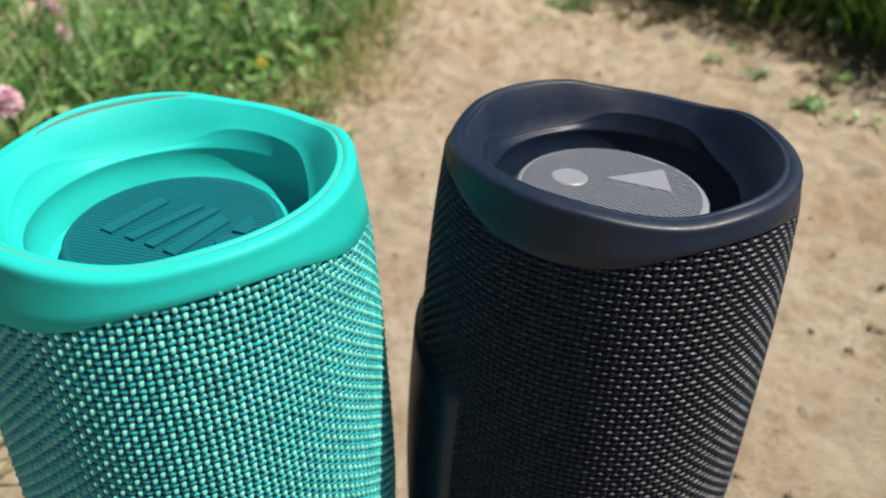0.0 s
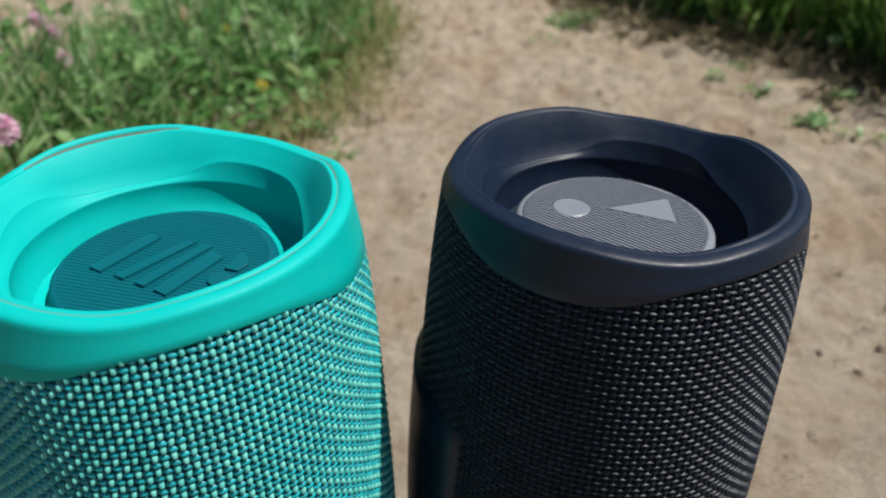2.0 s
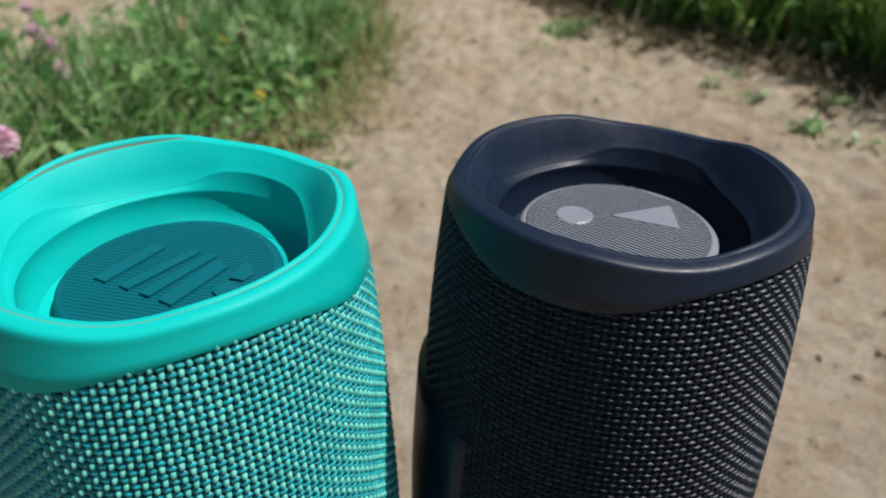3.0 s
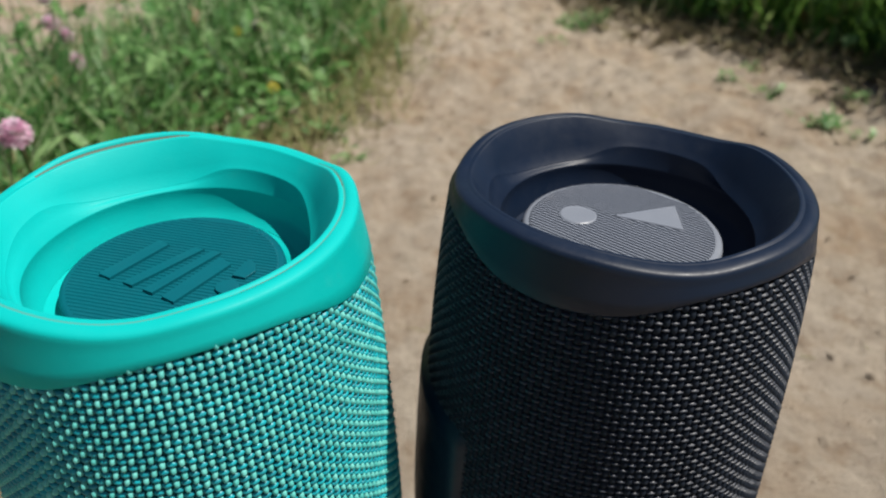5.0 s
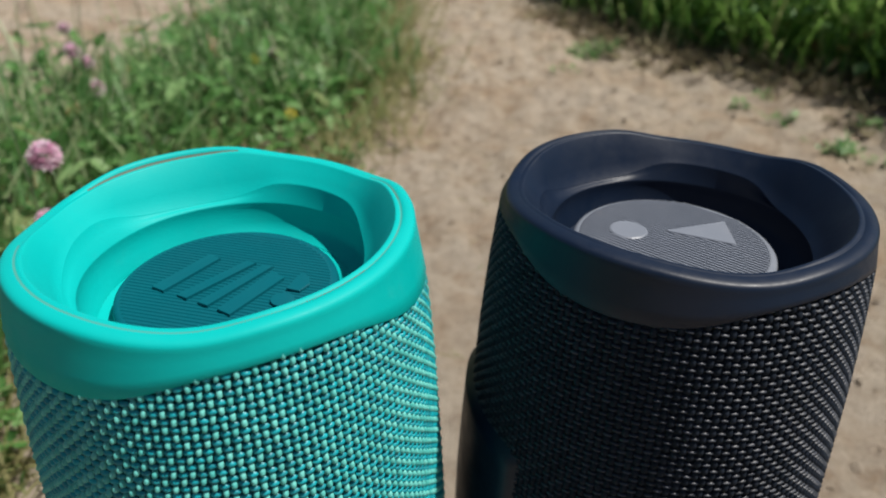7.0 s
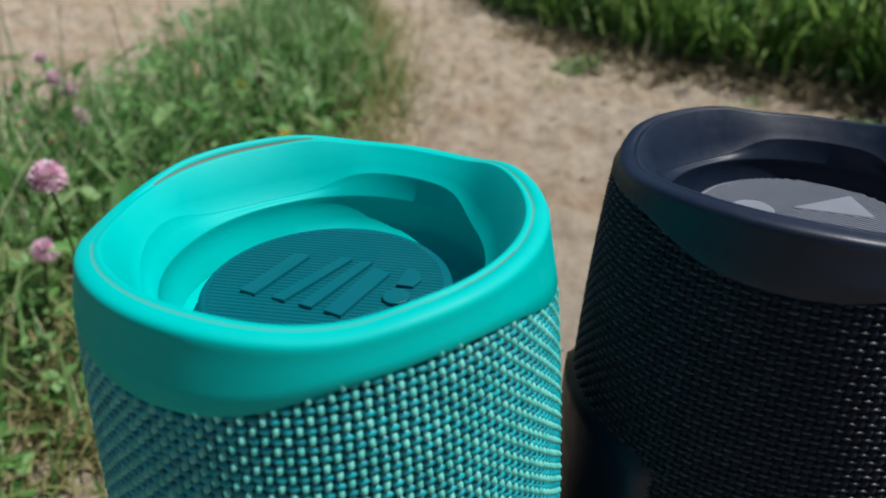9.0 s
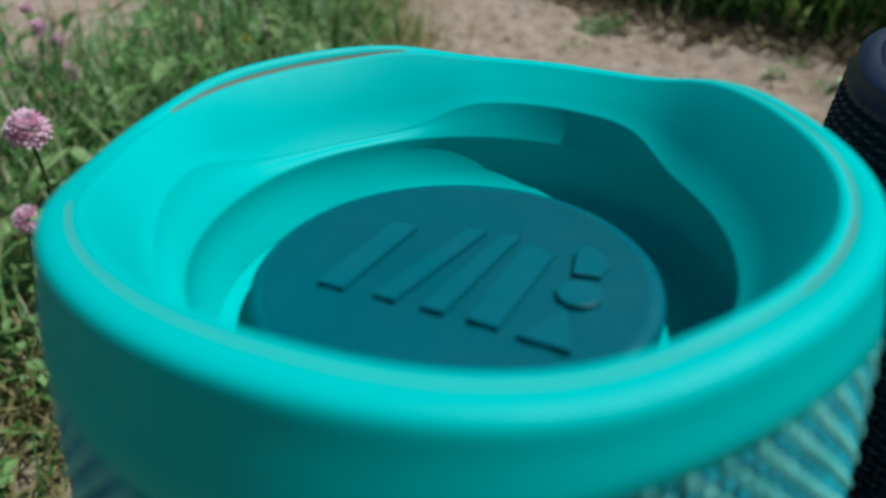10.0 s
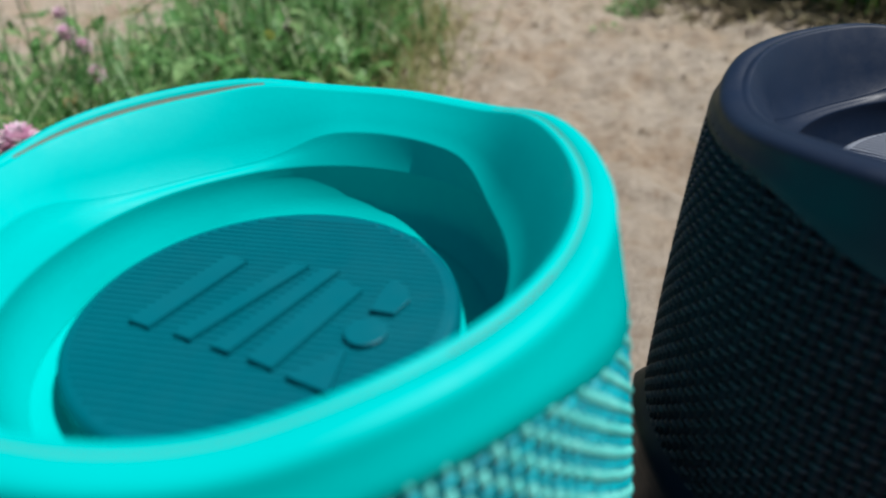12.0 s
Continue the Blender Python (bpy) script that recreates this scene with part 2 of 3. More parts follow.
def end_ring(name, mat, parent, flip, groove=None, hem=0.0):
    n = 240
    deg = np.arange(n) * 360 / n - 180
    top = HEIGHT + around(CREST, deg) / 1000
    low = around(BORDER, deg) / 1000 + hem
    edge = np.stack([around(LIP_R, deg), around(LIP_Z, deg), around(BASE_R, deg)], -1) / 1000
    verts, rows = [], 0
    for a, zt, zb, (rl, lip, rw) in zip(np.radians(deg), top, low, edge):
        rb = float(belly(zb)) + 0.0006
        g = 0.0001 + 0.0004 * float(around(GROOVE, math.degrees(a)))
        s = 0.0013 * float(around(GROOVE, math.degrees(a))) if groove and abs(math.degrees(a) - 125) < 45 else 0.0
        ze = zt - 0.0020
        band = [(rb + (0.0441 - rb) * k, zb + 0.0003 + (ze - zb - 0.0003) * k) for k in (0.0, 0.33, 0.66, 0.95)]
        prof = [(rb - 0.0020, zb - 0.0003), (rb - 0.0003, zb - 0.0002)] + band + [
                (0.0441, zt - 0.0014), (0.0438, zt - 0.0008), (0.0433, zt - 0.00045), (0.0425, zt - 0.00022 + 0.25 * s), (0.0411, zt - 0.0001 + 0.3 * s), (0.0409, zt - g - 0.2 * s), (0.0406, zt - g - 0.85 * s),
                (0.0404, zt - 0.00002 - s), (0.0397, zt + 0.00005 - s), (0.03955, zt - 0.00002 - s), (0.03945, zt - 0.00012 - s),
                (0.0393, zt - 0.0003 - s), (0.66 * 0.0393 + 0.34 * rl, 0.66 * (zt - 0.0003) + 0.34 * lip), (0.33 * 0.0393 + 0.67 * rl, 0.33 * (zt - 0.0003) + 0.67 * lip), (rl + 0.00025, lip + 0.0001), (rl + 0.00012, lip), (rl + 0.00002, lip - 0.00015), (rl - 0.00003, lip - 0.0004),
                (0.5 * (rl + rw), 0.5 * (lip + 0.2075)), (rw, 0.2076), (rw - 0.0001, 0.2074), (rw - 0.0001, 0.2071), (rw + 0.0001, 0.2060), (rw - 0.0001, 0.2042),
                (rw - 0.0005, 0.2020), (rw - 0.0014, 0.2000), (0.0298, 0.1985)]
        for r, z in prof:
            verts.append((r * math.cos(a), r * math.sin(a), (2 * 0.1085 - z) if flip else z))
        rows = len(prof)
    faces = quads(n, rows)
    if flip:
        faces = [f[::-1] for f in faces]
    ob = put(name, mesh_from(name, verts, faces, mat), parent)
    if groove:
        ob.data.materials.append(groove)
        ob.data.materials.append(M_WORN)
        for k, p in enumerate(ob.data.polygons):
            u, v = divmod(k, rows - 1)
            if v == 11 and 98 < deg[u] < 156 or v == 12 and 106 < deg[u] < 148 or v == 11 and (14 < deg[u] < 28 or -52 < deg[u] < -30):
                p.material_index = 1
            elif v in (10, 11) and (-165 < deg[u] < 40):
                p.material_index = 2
    return ob


def lathe(name, prof, mat, parent, label="", n=128):
    verts = [(r * math.cos(2 * math.pi * i / n), r * math.sin(2 * math.pi * i / n), z) for i in range(n) for r, z in prof]
    return put(name, mesh_from(name, verts, quads(n, len(prof)), mat), parent, label)


def prism(outline, z0, z1, inset=0.0004):
    """A raised plate with a chamfered top edge from a counter-clockwise outline."""
    bm = bmesh.new()
    cx = sum(p[0] for p in outline) / len(outline)
    cy = sum(p[1] for p in outline) / len(outline)
    rings = []
    for k, z in ((0.0, z0), (0.0, z1 - inset * 0.6), (inset, z1)):
        ring = []
        for x, y in outline:
            d = math.hypot(x - cx, y - cy) or 1
            f = max(0.0, 1 - k / d)
            ring.append(bm.verts.new((cx + (x - cx) * f, cy + (y - cy) * f, z)))
        rings.append(ring)
    m = len(outline)
    for a, b in zip(rings, rings[1:]):
        for i in range(m):
            bm.faces.new((a[i], a[(i + 1) % m], b[(i + 1) % m], b[i]))
    bm.faces.new(rings[-1])
    return bm


def ribs(name, mat, parent, z, radius, direction, pitch, high):
    """Fine parallel ridges across a round plate."""
    verts, faces = [], []
    d = Vector((math.cos(radians(direction)), math.sin(radians(direction))))
    nrm = Vector((-d.y, d.x))
    k = -int(radius / pitch)
    while k * pitch < radius:
        o = k * pitch
        if abs(o) < radius - 0.0008:
            half = math.sqrt(radius ** 2 - o ** 2)
            b = len(verts)
            for s in (-1, 1):
                for q, h in ((-0.36, 0.0), (-0.18, high), (0.18, high), (0.36, 0.0)):
                    p = d * (s * (half - (0.0004 if h else 0))) + nrm * (o + q * pitch)
                    verts.append((p.x, p.y, z + h))
            faces += [(b + i, b + 4 + i, b + 5 + i, b + 1 + i) for i in range(3)]
            faces += [(b, b + 1, b + 2, b + 3), (b + 7, b + 6, b + 5, b + 4)]
        k += 1
    me = mesh_from(name, verts, faces, mat, smooth=False)
    return put(name, me, parent)


def weave(name, mat, parent, phase, hem, wide, tall, proud, long_loop=False):
    """One set of yarn loops of a plain weave, laid round the barrel up to the end rings."""
    n, pitch = 164, 0.00176
    rows = int(0.214 / pitch)
    us = np.array([-1, -0.62, 0, 0.62, 1.0])
    U, V = np.meshgrid(us, us, indexing="ij")
    hump = np.sqrt(np.clip(1 - 0.92 * U ** 2, 0, 1)) * np.sqrt(np.clip(1 - 0.92 * V ** 2, 0, 1)) - 0.34
    if long_loop:
        hump = (1 - 0.62 * np.abs(U) ** 5) * np.sqrt(np.clip(1 - 0.92 * V ** 2, 0, 1)) - 0.34
    U2 = U * np.sqrt(1 - 0.50 * V ** 2)
    V2 = V * np.sqrt(1 - 0.40 * U ** 2)
    rng = np.random.RandomState(4 + phase)
    cell = 2 * math.pi / n
    C, Rw = np.meshgrid(np.arange(n), np.arange(rows), indexing="ij")
    a0 = -math.pi + (C + 0.5) * cell
    z0 = 0.0015 + (Rw + 0.5) * pitch
    lim = around(BORDER, np.degrees(a0)) / 1000 + hem
    use = ((C + Rw) % 2 == phase) & (z0 < lim + 0.0001) & (z0 > 2 * 0.1085 - lim - 0.0001)
    a0, z0 = a0[use], z0[use]
    m = len(a0)
    ja, jz, jh = rng.uniform(-0.03, 0.03, (3, m))
    slant = rng.uniform(-0.04, 0.04, m)
    A = a0[:, None, None] + cell * (U2 * wide / 2 + ja[:, None, None] + slant[:, None, None] * V)
    Z = z0[:, None, None] + pitch * (V2 * tall / 2 + jz[:, None, None] + slant[:, None, None] * U)
    R = belly(Z) + hump * proud * (1 + jh[:, None, None] * 2)
    co = np.stack([R * np.cos(A), R * np.sin(A), Z], -1).reshape(-1, 3)
    grid = np.array([(i * 5 + j, (i + 1) * 5 + j, (i + 1) * 5 + j + 1, i * 5 + j + 1) for i in range(4) for j in range(4)])
    F = (grid[None] + 25 * np.arange(m)[:, None, None]).reshape(-1, 4)
    return tagged(put(name, fast_mesh(name, co, F, mat), parent), kind="stuff")


def foot_strip(mat, parent, centre, half, top, proud):
    """The raised rubber pad along the body, rounded at its ends."""
    bm = bmesh.new()
    na, nz = 25, 40
    z_lo, z_hi = 2 * 0.1085 - top, top
    grid = {}
    for i in range(na):
        s = -1 + 2 * i / (na - 1)
        for j in range(nz):
            q = -1 + 2 * j / (nz - 1)
            z = (z_lo + z_hi) / 2 + q * (z_hi - z_lo) / 2 * (1 - 0.06 * s ** 4)
            rim = min((1 - abs(s)) * 5, (1 - abs(q)) * 16, 1.0)
            lift = proud * math.sin(rim * math.pi / 2) ** 0.8 if rim > 0 else 0
            r = float(belly(z)) - 0.0006 + lift + (0.0006 if lift else 0)
            a = radians(centre + s * half)
            grid[i, j] = bm.verts.new((r * math.cos(a), r * math.sin(a), z))
    for i in range(na - 1):
        for j in range(nz - 1):
            bm.faces.new((grid[i, j], grid[i + 1, j], grid[i + 1, j + 1], grid[i, j + 1]))
    pad = part("foot_strip", bm, mat, parent, "raised black rubber foot strip")
    return pad


DISC_Z, DISC_R = 0.2022, 0.0258


def speaker(label, spot, turn, ring, disc, backing, warp, weft, strip_at, rib_dir, yarns, groove=None, lean=(0.0, 0.0), sink=0.0):
    root = new("portable_speaker")
    hem = -0.0012 if groove else 0.0005
    dz = DISC_Z + (0.0006 if groove else 0.0026)
    tagged(root, label, "loudspeaker", "loudspeakers on the path")
    # cloth-covered body and its weave
    zs = [0.0015 + i * (0.214 / 48) for i in range(49)]
    lathe("body", [(float(belly(z)) - 0.0004 - 0.16 * max(0.0, abs(z - 0.1085) - 0.0975), z) for z in zs], backing, root, "cloth backing under the weave")
    weave("warp_yarn", warp, root, 0, hem, *(yarns[0]))
    weave("weft_yarn", weft, root, 1, hem, *(yarns[1]))
    end_ring("end_ring", ring, root, False, groove, hem)
    end_ring("end_ring", ring, root, True, None, hem)
    if strip_at < 0:
        foot_strip(M_BLACK, root, strip_at, 32, 0.160, 0.0026)
    for up in (True, False):
        f = (lambda z: z) if up else (lambda z: 2 * 0.1085 - z)
        prof = [(0.0299, 0.1984), (0.0292, 0.1982), (0.0284, 0.1981), (0.0276, 0.1979), (0.0270, 0.1977), (0.0264, 0.1974), (0.0256, 0.1973), (0.0250, 0.1973)]
        lathe("surround", [(r, f(z)) for r, z in (prof if up else prof[::-1])], ring, root)
        dp = [(0.0250, dz - 0.0080), (0.0252, dz - 0.0045), (0.0256, dz - 0.0034), (DISC_R, dz - 0.0016), (0.0256, dz - 0.0007), (0.0251, dz - 0.0002), (0.0245, dz), (0.012, dz), (0.0, dz)]
        plate = lathe("radiator_disc", [(r, f(z)) for r, z in (dp if up else dp[::-1])], disc, root)
        if up:
            ribs("ribs", disc, plate, dz - 0.00001, 0.0240, rib_dir, 0.00118, 0.0006 if strip_at < 0 else 0.00024)
            emblem(disc, plate, strip_at, dz)
    root.matrix_world = pose(spot[0], spot[1], -sink, lean[0], lean[1], turn)
    return root


def emblem(mat, plate, strip_at, dz):
    z0, z1 = dz - 0.0002, dz + 0.0009
    if strip_at < 0:        # black speaker: a round dot and a wedge
        dot = [(-0.0107 + 0.0050 * math.cos(k * math.pi / 12), 0.0047 + 0.0050 * math.sin(k * math.pi / 12)) for k in range(24)]
        part("emblem", prism(dot, z0, z1), mat, plate, "raised round mark", False)
        part("emblem", prism([(-0.0012, 0.0047), (0.0158, -0.0020), (0.0166, 0.0112)], z0, z1), mat, plate, "raised wedge mark", False)
        return
    def plate_at(shape, label):
        part("emblem", prism([(x / 1000, y / 1000) for x, y in shape], z0, z1, 0.00012), mat, plate, label, False)
    plate_at([(-17.0, -2.9), (-13.8, -4.6), (-4.8, 10.2), (-8.0, 11.9)], "raised bar mark")
    plate_at([(-10.2, -6.0), (-7.6, -7.3), (4.5, 8.4), (2.0, 9.2)], "raised bar mark")
    plate_at([(-4.6, -8.7), (-2.0, -10.0), (9.0, 7.0), (6.6, 7.7)], "raised bar mark")
    plate_at([(0.6, -11.2), (3.9, -13.2), (12.7, 2.0), (9.4, 5.0)], "raised bar mark")
    plate_at([(14.2, -2.4), (17.4, -3.4), (19.2, -0.6), (18.6, 2.6), (16.6, 4.4), (15.6, 2.6)], "raised short bar mark")
    plate_at([(14.2 + 2.7 * math.cos(k * math.pi / 10), -6.8 + 2.7 * math.sin(k * math.pi / 10)) for k in range(20)], "raised round mark")
    plate_at([(5.8, -14.6), (11.2, -17.6), (12.2, -10.2)], "raised wedge mark")


speaker("teal portable loudspeaker standing upright on sandy soil, worn rubber rim", (-0.0641, 0.1447), 0, M_TEAL, M_TEAL_DISC, M_BACK_TEAL, M_MINT, M_CYAN, 75, -12, ((0.76, 1.20, 0.00125), (1.26, 0.76, 0.00085)), M_GROOVE)
speaker("black portable loudspeaker standing upright on sandy soil, grey ribbed disc", (0.0454 - 0.0026, 0.1688 - 0.0044), 0, M_BLACK, M_GREY_DISC, M_BACK_BLACK, M_INK, M_SHEEN, -172, -40, ((0.98, 1.50, 0.00095), (1.30, 0.42, 0.00100, True)), None, (-1.16, 0.68), 0.0017)


# ---- ground: one sheet to the horizon ----
@functools.lru_cache(None)
def noise_table(seed):
    return np.random.RandomState(seed).rand(256, 256)


def lattice(x, y, seed):
    """Smooth value noise in the plane, 0 to 1."""
    tab = noise_table(seed)
    xi, yi = np.floor(x).astype(int), np.floor(y).astype(int)
    fx, fy = x - xi, y - yi
    fx, fy = fx * fx * (3 - 2 * fx), fy * fy * (3 - 2 * fy)
    g = lambda a, b: tab[a % 256, b % 256]
    return (g(xi, yi) * (1 - fx) + g(xi + 1, yi) * fx) * (1 - fy) + (g(xi, yi + 1) * (1 - fx) + g(xi + 1, yi + 1) * fx) * fy


def relief(x, y):
    x, y = np.asarray(x, float), np.asarray(y, float)
    z = 0.016 * (lattice(x * 5 + 9, y * 5, 1) - 0.5) + 0.010 * (lattice(x * 17, y * 14 + 3, 2) - 0.5)
    z = z + 0.011 * (lattice(x * 48, y * 36, 3) - 0.5) + 0.0055 * (lattice(x * 105, y * 85, 4) - 0.5) + 0.0038 * (lattice(x * 190, y * 170, 6) - 0.5)
    u, v = 0.82 * x + 0.57 * y, 0.82 * y - 0.57 * x
    z = z + 0.012 * (np.abs(lattice(u * 26 + 5, v * 9, 12) - 0.5) - 0.25) + 0.006 * (np.abs(lattice(u * 60, v * 24 + 7, 13) - 0.5) - 0.25)
    keep = np.clip((np.hypot(x + 0.01, (y - 0.155)) - 0.14) / 0.2, 0, 1)
    far = np.clip(1.5 - np.hypot(x, y) / 12, 0, 1)
    near = np.clip((2.2 - np.maximum(np.abs(x) / 0.6, np.abs(y - 1.0) / 0.65)) * 4, 0, 1)
    return (z * keep * near - 0.0015 * (1 - keep)) * far - 0.0005


def ground():
    fx = np.arange(-1.3, 1.3001, 0.0046)
    fy = np.arange(-0.35, 2.4001, 0.0046)
    grow = 0.03 * 1.32 ** np.arange(1, 34)
    xs = np.concatenate([fx[0] - grow[::-1], fx, fx[-1] + grow])
    ys = np.concatenate([fy[0] - grow[::-1], fy, fy[-1] + grow])
    X, Y = np.meshgrid(xs, ys, indexing="ij")
    Z = relief(X, Y)
    nx, ny = len(xs), len(ys)
    idx = np.arange(nx * ny).reshape(nx, ny)
    F = np.stack([idx[:-1, :-1], idx[1:, :-1], idx[1:, 1:], idx[:-1, 1:]], -1).reshape(-1, 4)
    me = fast_mesh("ground", np.stack([X, Y, Z], -1).reshape(-1, 3), F, M_SOIL)
    return tagged(new("ground", me), "trodden sandy soil of a field path, uneven and dry", "ground", kind="structure")


ground()


# ---- plants ----
class Strips:
    """Gathers leaf strips into one mesh."""

    def __init__(self):
        self.v, self.f = [], []

    def blade(self, x, y, z, length, width, heading, lean, curl, seg=4):
        base = len(self.v)
        d = np.array([math.cos(heading), math.sin(heading)])
        s = np.array([-d[1], d[0]])
        px, pz, tilt = 0.0, 0.0, lean
        for k in range(seg + 1):
            t = k / seg
            w = width * (1 - t ** 1.8) * (0.65 + 0.35 * min(1, t * 4)) / 2
            p = np.array([x, y]) + d * px
            if k == seg:
                self.v.append((p[0], p[1], z + pz))
            else:
                self.v.append((p[0] + s[0] * w, p[1] + s[1] * w, z + pz))
                self.v.append((p[0] - s[0] * w, p[1] - s[1] * w, z + pz))
            px += length / seg * math.sin(tilt)
            pz += length / seg * math.cos(tilt)
            tilt += curl / seg
        for k in range(seg - 1):
            b = base + 2 * k
            self.f.append((b, b + 1, b + 3, b + 2))
        b = base + 2 * (seg - 1)
        self.f.append((b, b + 1, b + 2))

    def leaflet(self, p, heading, tilt, length, width):
        """A small oval leaf, folded a little along its midrib."""
        base = len(self.v)
        d = Vector((math.cos(heading) * math.cos(tilt), math.sin(heading) * math.cos(tilt), math.sin(tilt)))
        s = Vector((-math.sin(heading), math.cos(heading), 0))
        up = s.cross(d) * -1
        for t, w in ((0.0, 0.0), (0.3, 0.42), (0.65, 0.5), (1.0, 0.0)):
            m = p + d * (length * t)
            if w == 0:
                self.v.append(tuple(m))
            else:
                self.v.append(tuple(m + s * (width * w) + up * (0.18 * width)))
                self.v.append(tuple(m))
                self.v.append(tuple(m - s * (width * w) + up * (0.18 * width)))
        b = base
        self.f += [(b, b + 1, b + 2), (b, b + 2, b + 3), (b + 1, b + 4, b + 5, b + 2), (b + 2, b + 5, b + 6, b + 3), (b + 4, b + 7, b + 5), (b + 5, b + 7, b + 6)]

    def done(self, name, mat, label, category, kind="stuff"):
        return tagged(new(name, mesh_from(name, self.v, self.f, mat)), label, category, kind=kind)


rng = random.Random(11)


def left_edge(y):
    """x of the path's weedy side at y."""
    return float(np.interp(y, [-1.2, 0.15, 0.35, 0.5, 0.6, 0.7, 0.85, 1.0, 1.6, 2.6], [-0.30, -0.215, -0.20, -0.20, -0.16, -0.115, -0.085, -0.085, -0.14, -0.26]))


def right_edge(y):
    """x of the path's grassy side at y."""
    return float(np.interp(y, [0.45, 0.75, 0.85, 0.90, 0.94, 1.02, 1.1, 1.17, 1.25, 1.45, 1.6, 2.6], [0.74, 0.565, 0.525, 0.475, 0.42, 0.35, 0.32, 0.275, 0.215, 0.12, 0.08, -0.12]))


def second_track(x, y):
    """Bare soil of the other wheel rut, behind the weeds."""
    return x < -0.37 - 0.12 * (1.5 - y) and y > 0.93 + 0.2 * (x + 0.5) and x > -1.6


def weeds():
    grass, leaf, dry, broad = Strips(), Strips(), Strips(), Strips()
    for k in range(21000):
        y = 0.22 + 2.0 * rng.random() ** 1.25 if k < 17000 else rng.uniform(-1.2, 0.25)
        x = left_edge(y) - abs(rng.gauss(0, 0.30)) + rng.gauss(0, 0.012)
        if x < -1.25 or second_track(x, y):
            continue
        inside = left_edge(y) - x
        clump = float(lattice(np.array(x * 9), np.array(y * 9), 7))
        if rng.random() > 0.25 + clump:
            continue
        tall = min(1.0, 0.35 + inside * 4) * (0.6 + 0.8 * clump)
        if x < -0.30 and y > 0.68:
            tall *= 0.5
        z = float(relief(x, y))
        if y < 0.55 and rng.random() < 0.55 or rng.random() < 0.10 + (0.55 if inside < 0.06 else 0):
            dry.blade(x, y, z, rng.uniform(0.03, 0.10) * (0.5 + tall / 2), rng.uniform(0.0015, 0.003), rng.uniform(0, 6.28), rng.uniform(0.2, 1.1), rng.uniform(0.2, 1.2))
        else:
            grass.blade(x, y, z, rng.uniform(0.06, 0.17) * tall, rng.uniform(0.0018, 0.0048), rng.uniform(0, 6.28), rng.uniform(0.05, 0.7), rng.uniform(0.2, 1.4))
    for k in range(3100):
        y = 0.26 + 1.5 * rng.random() ** 1.3 if k < 1900 else rng.uniform(-1.1, 0.28)
        x = left_edge(y) - 0.02 - abs(rng.gauss(0, 0.24))
        if x < -1.1 or second_track(x, y):
            continue
        inside = left_edge(y) - x
        z = float(relief(x, y)) + rng.uniform(0.008, 0.09) * min(1, 0.3 + inside * 5)
        h = rng.uniform(0, 6.28)
        size = rng.uniform(0.005, 0.0115)
        p = Vector((x, y, z))
        for k in range(3):
            leaf.leaflet(p, h + k * 2.09 + rng.uniform(-0.2, 0.2), rng.uniform(-0.3, 0.7), size, size * 0.62)
    for _ in range(900):
        y = 0.27 + 1.3 * rng.random() ** 1.3
        x = left_edge(y) - 0.03 - abs(rng.gauss(0, 0.22))
        if x < -1.1 or second_track(x, y) or y < 0.40 and x > -0.31:
            continue
        inside = left_edge(y) - x
        z = float(relief(x, y)) + rng.uniform(0.004, 0.075) * min(1, 0.3 + inside * 5)
        n = rng.uniform(0.018, 0.042)
        broad.leaflet(Vector((x, y, z)), rng.uniform(0, 6.28), rng.uniform(-0.1, 1.0), n, n * rng.uniform(0.3, 0.55))
    for _ in range(45):
        y = rng.uniform(0.32, 0.8)
        x = left_edge(y) - 0.06 - abs(rng.gauss(0, 0.16))
        if second_track(x, y):
            continue
        grass.blade(x, y, float(relief(x, y)), rng.uniform(0.15, 0.26), 0.0016, rng.uniform(0, 6.28), rng.uniform(0.0, 0.12), rng.uniform(0.05, 0.4), 6)
    for _ in range(2400):
        y = 0.30 + 1.2 * rng.random()
        x = left_edge(y) + rng.gauss(-0.01, 0.03)
        dry.blade(x, y, float(relief(x, y)), rng.uniform(0.015, 0.055), rng.uniform(0.0012, 0.0026), rng.uniform(0, 6.28), rng.uniform(0.3, 1.3), rng.uniform(0.1, 0.9), 3)
    broad.done("broad_leaf_weeds", M_BROAD, "broad-leaved green weeds among the clover", "weeds")
    grass.done("grass", M_GRASS, "green grass and weeds beside the sandy path", "grass")
    leaf.done("clover", M_LEAF, "low green clover leaves among the grass", "clover")
    dry.done("dry_grass", M_DRY, "dry straw-coloured grass at the path's edge", "grass")


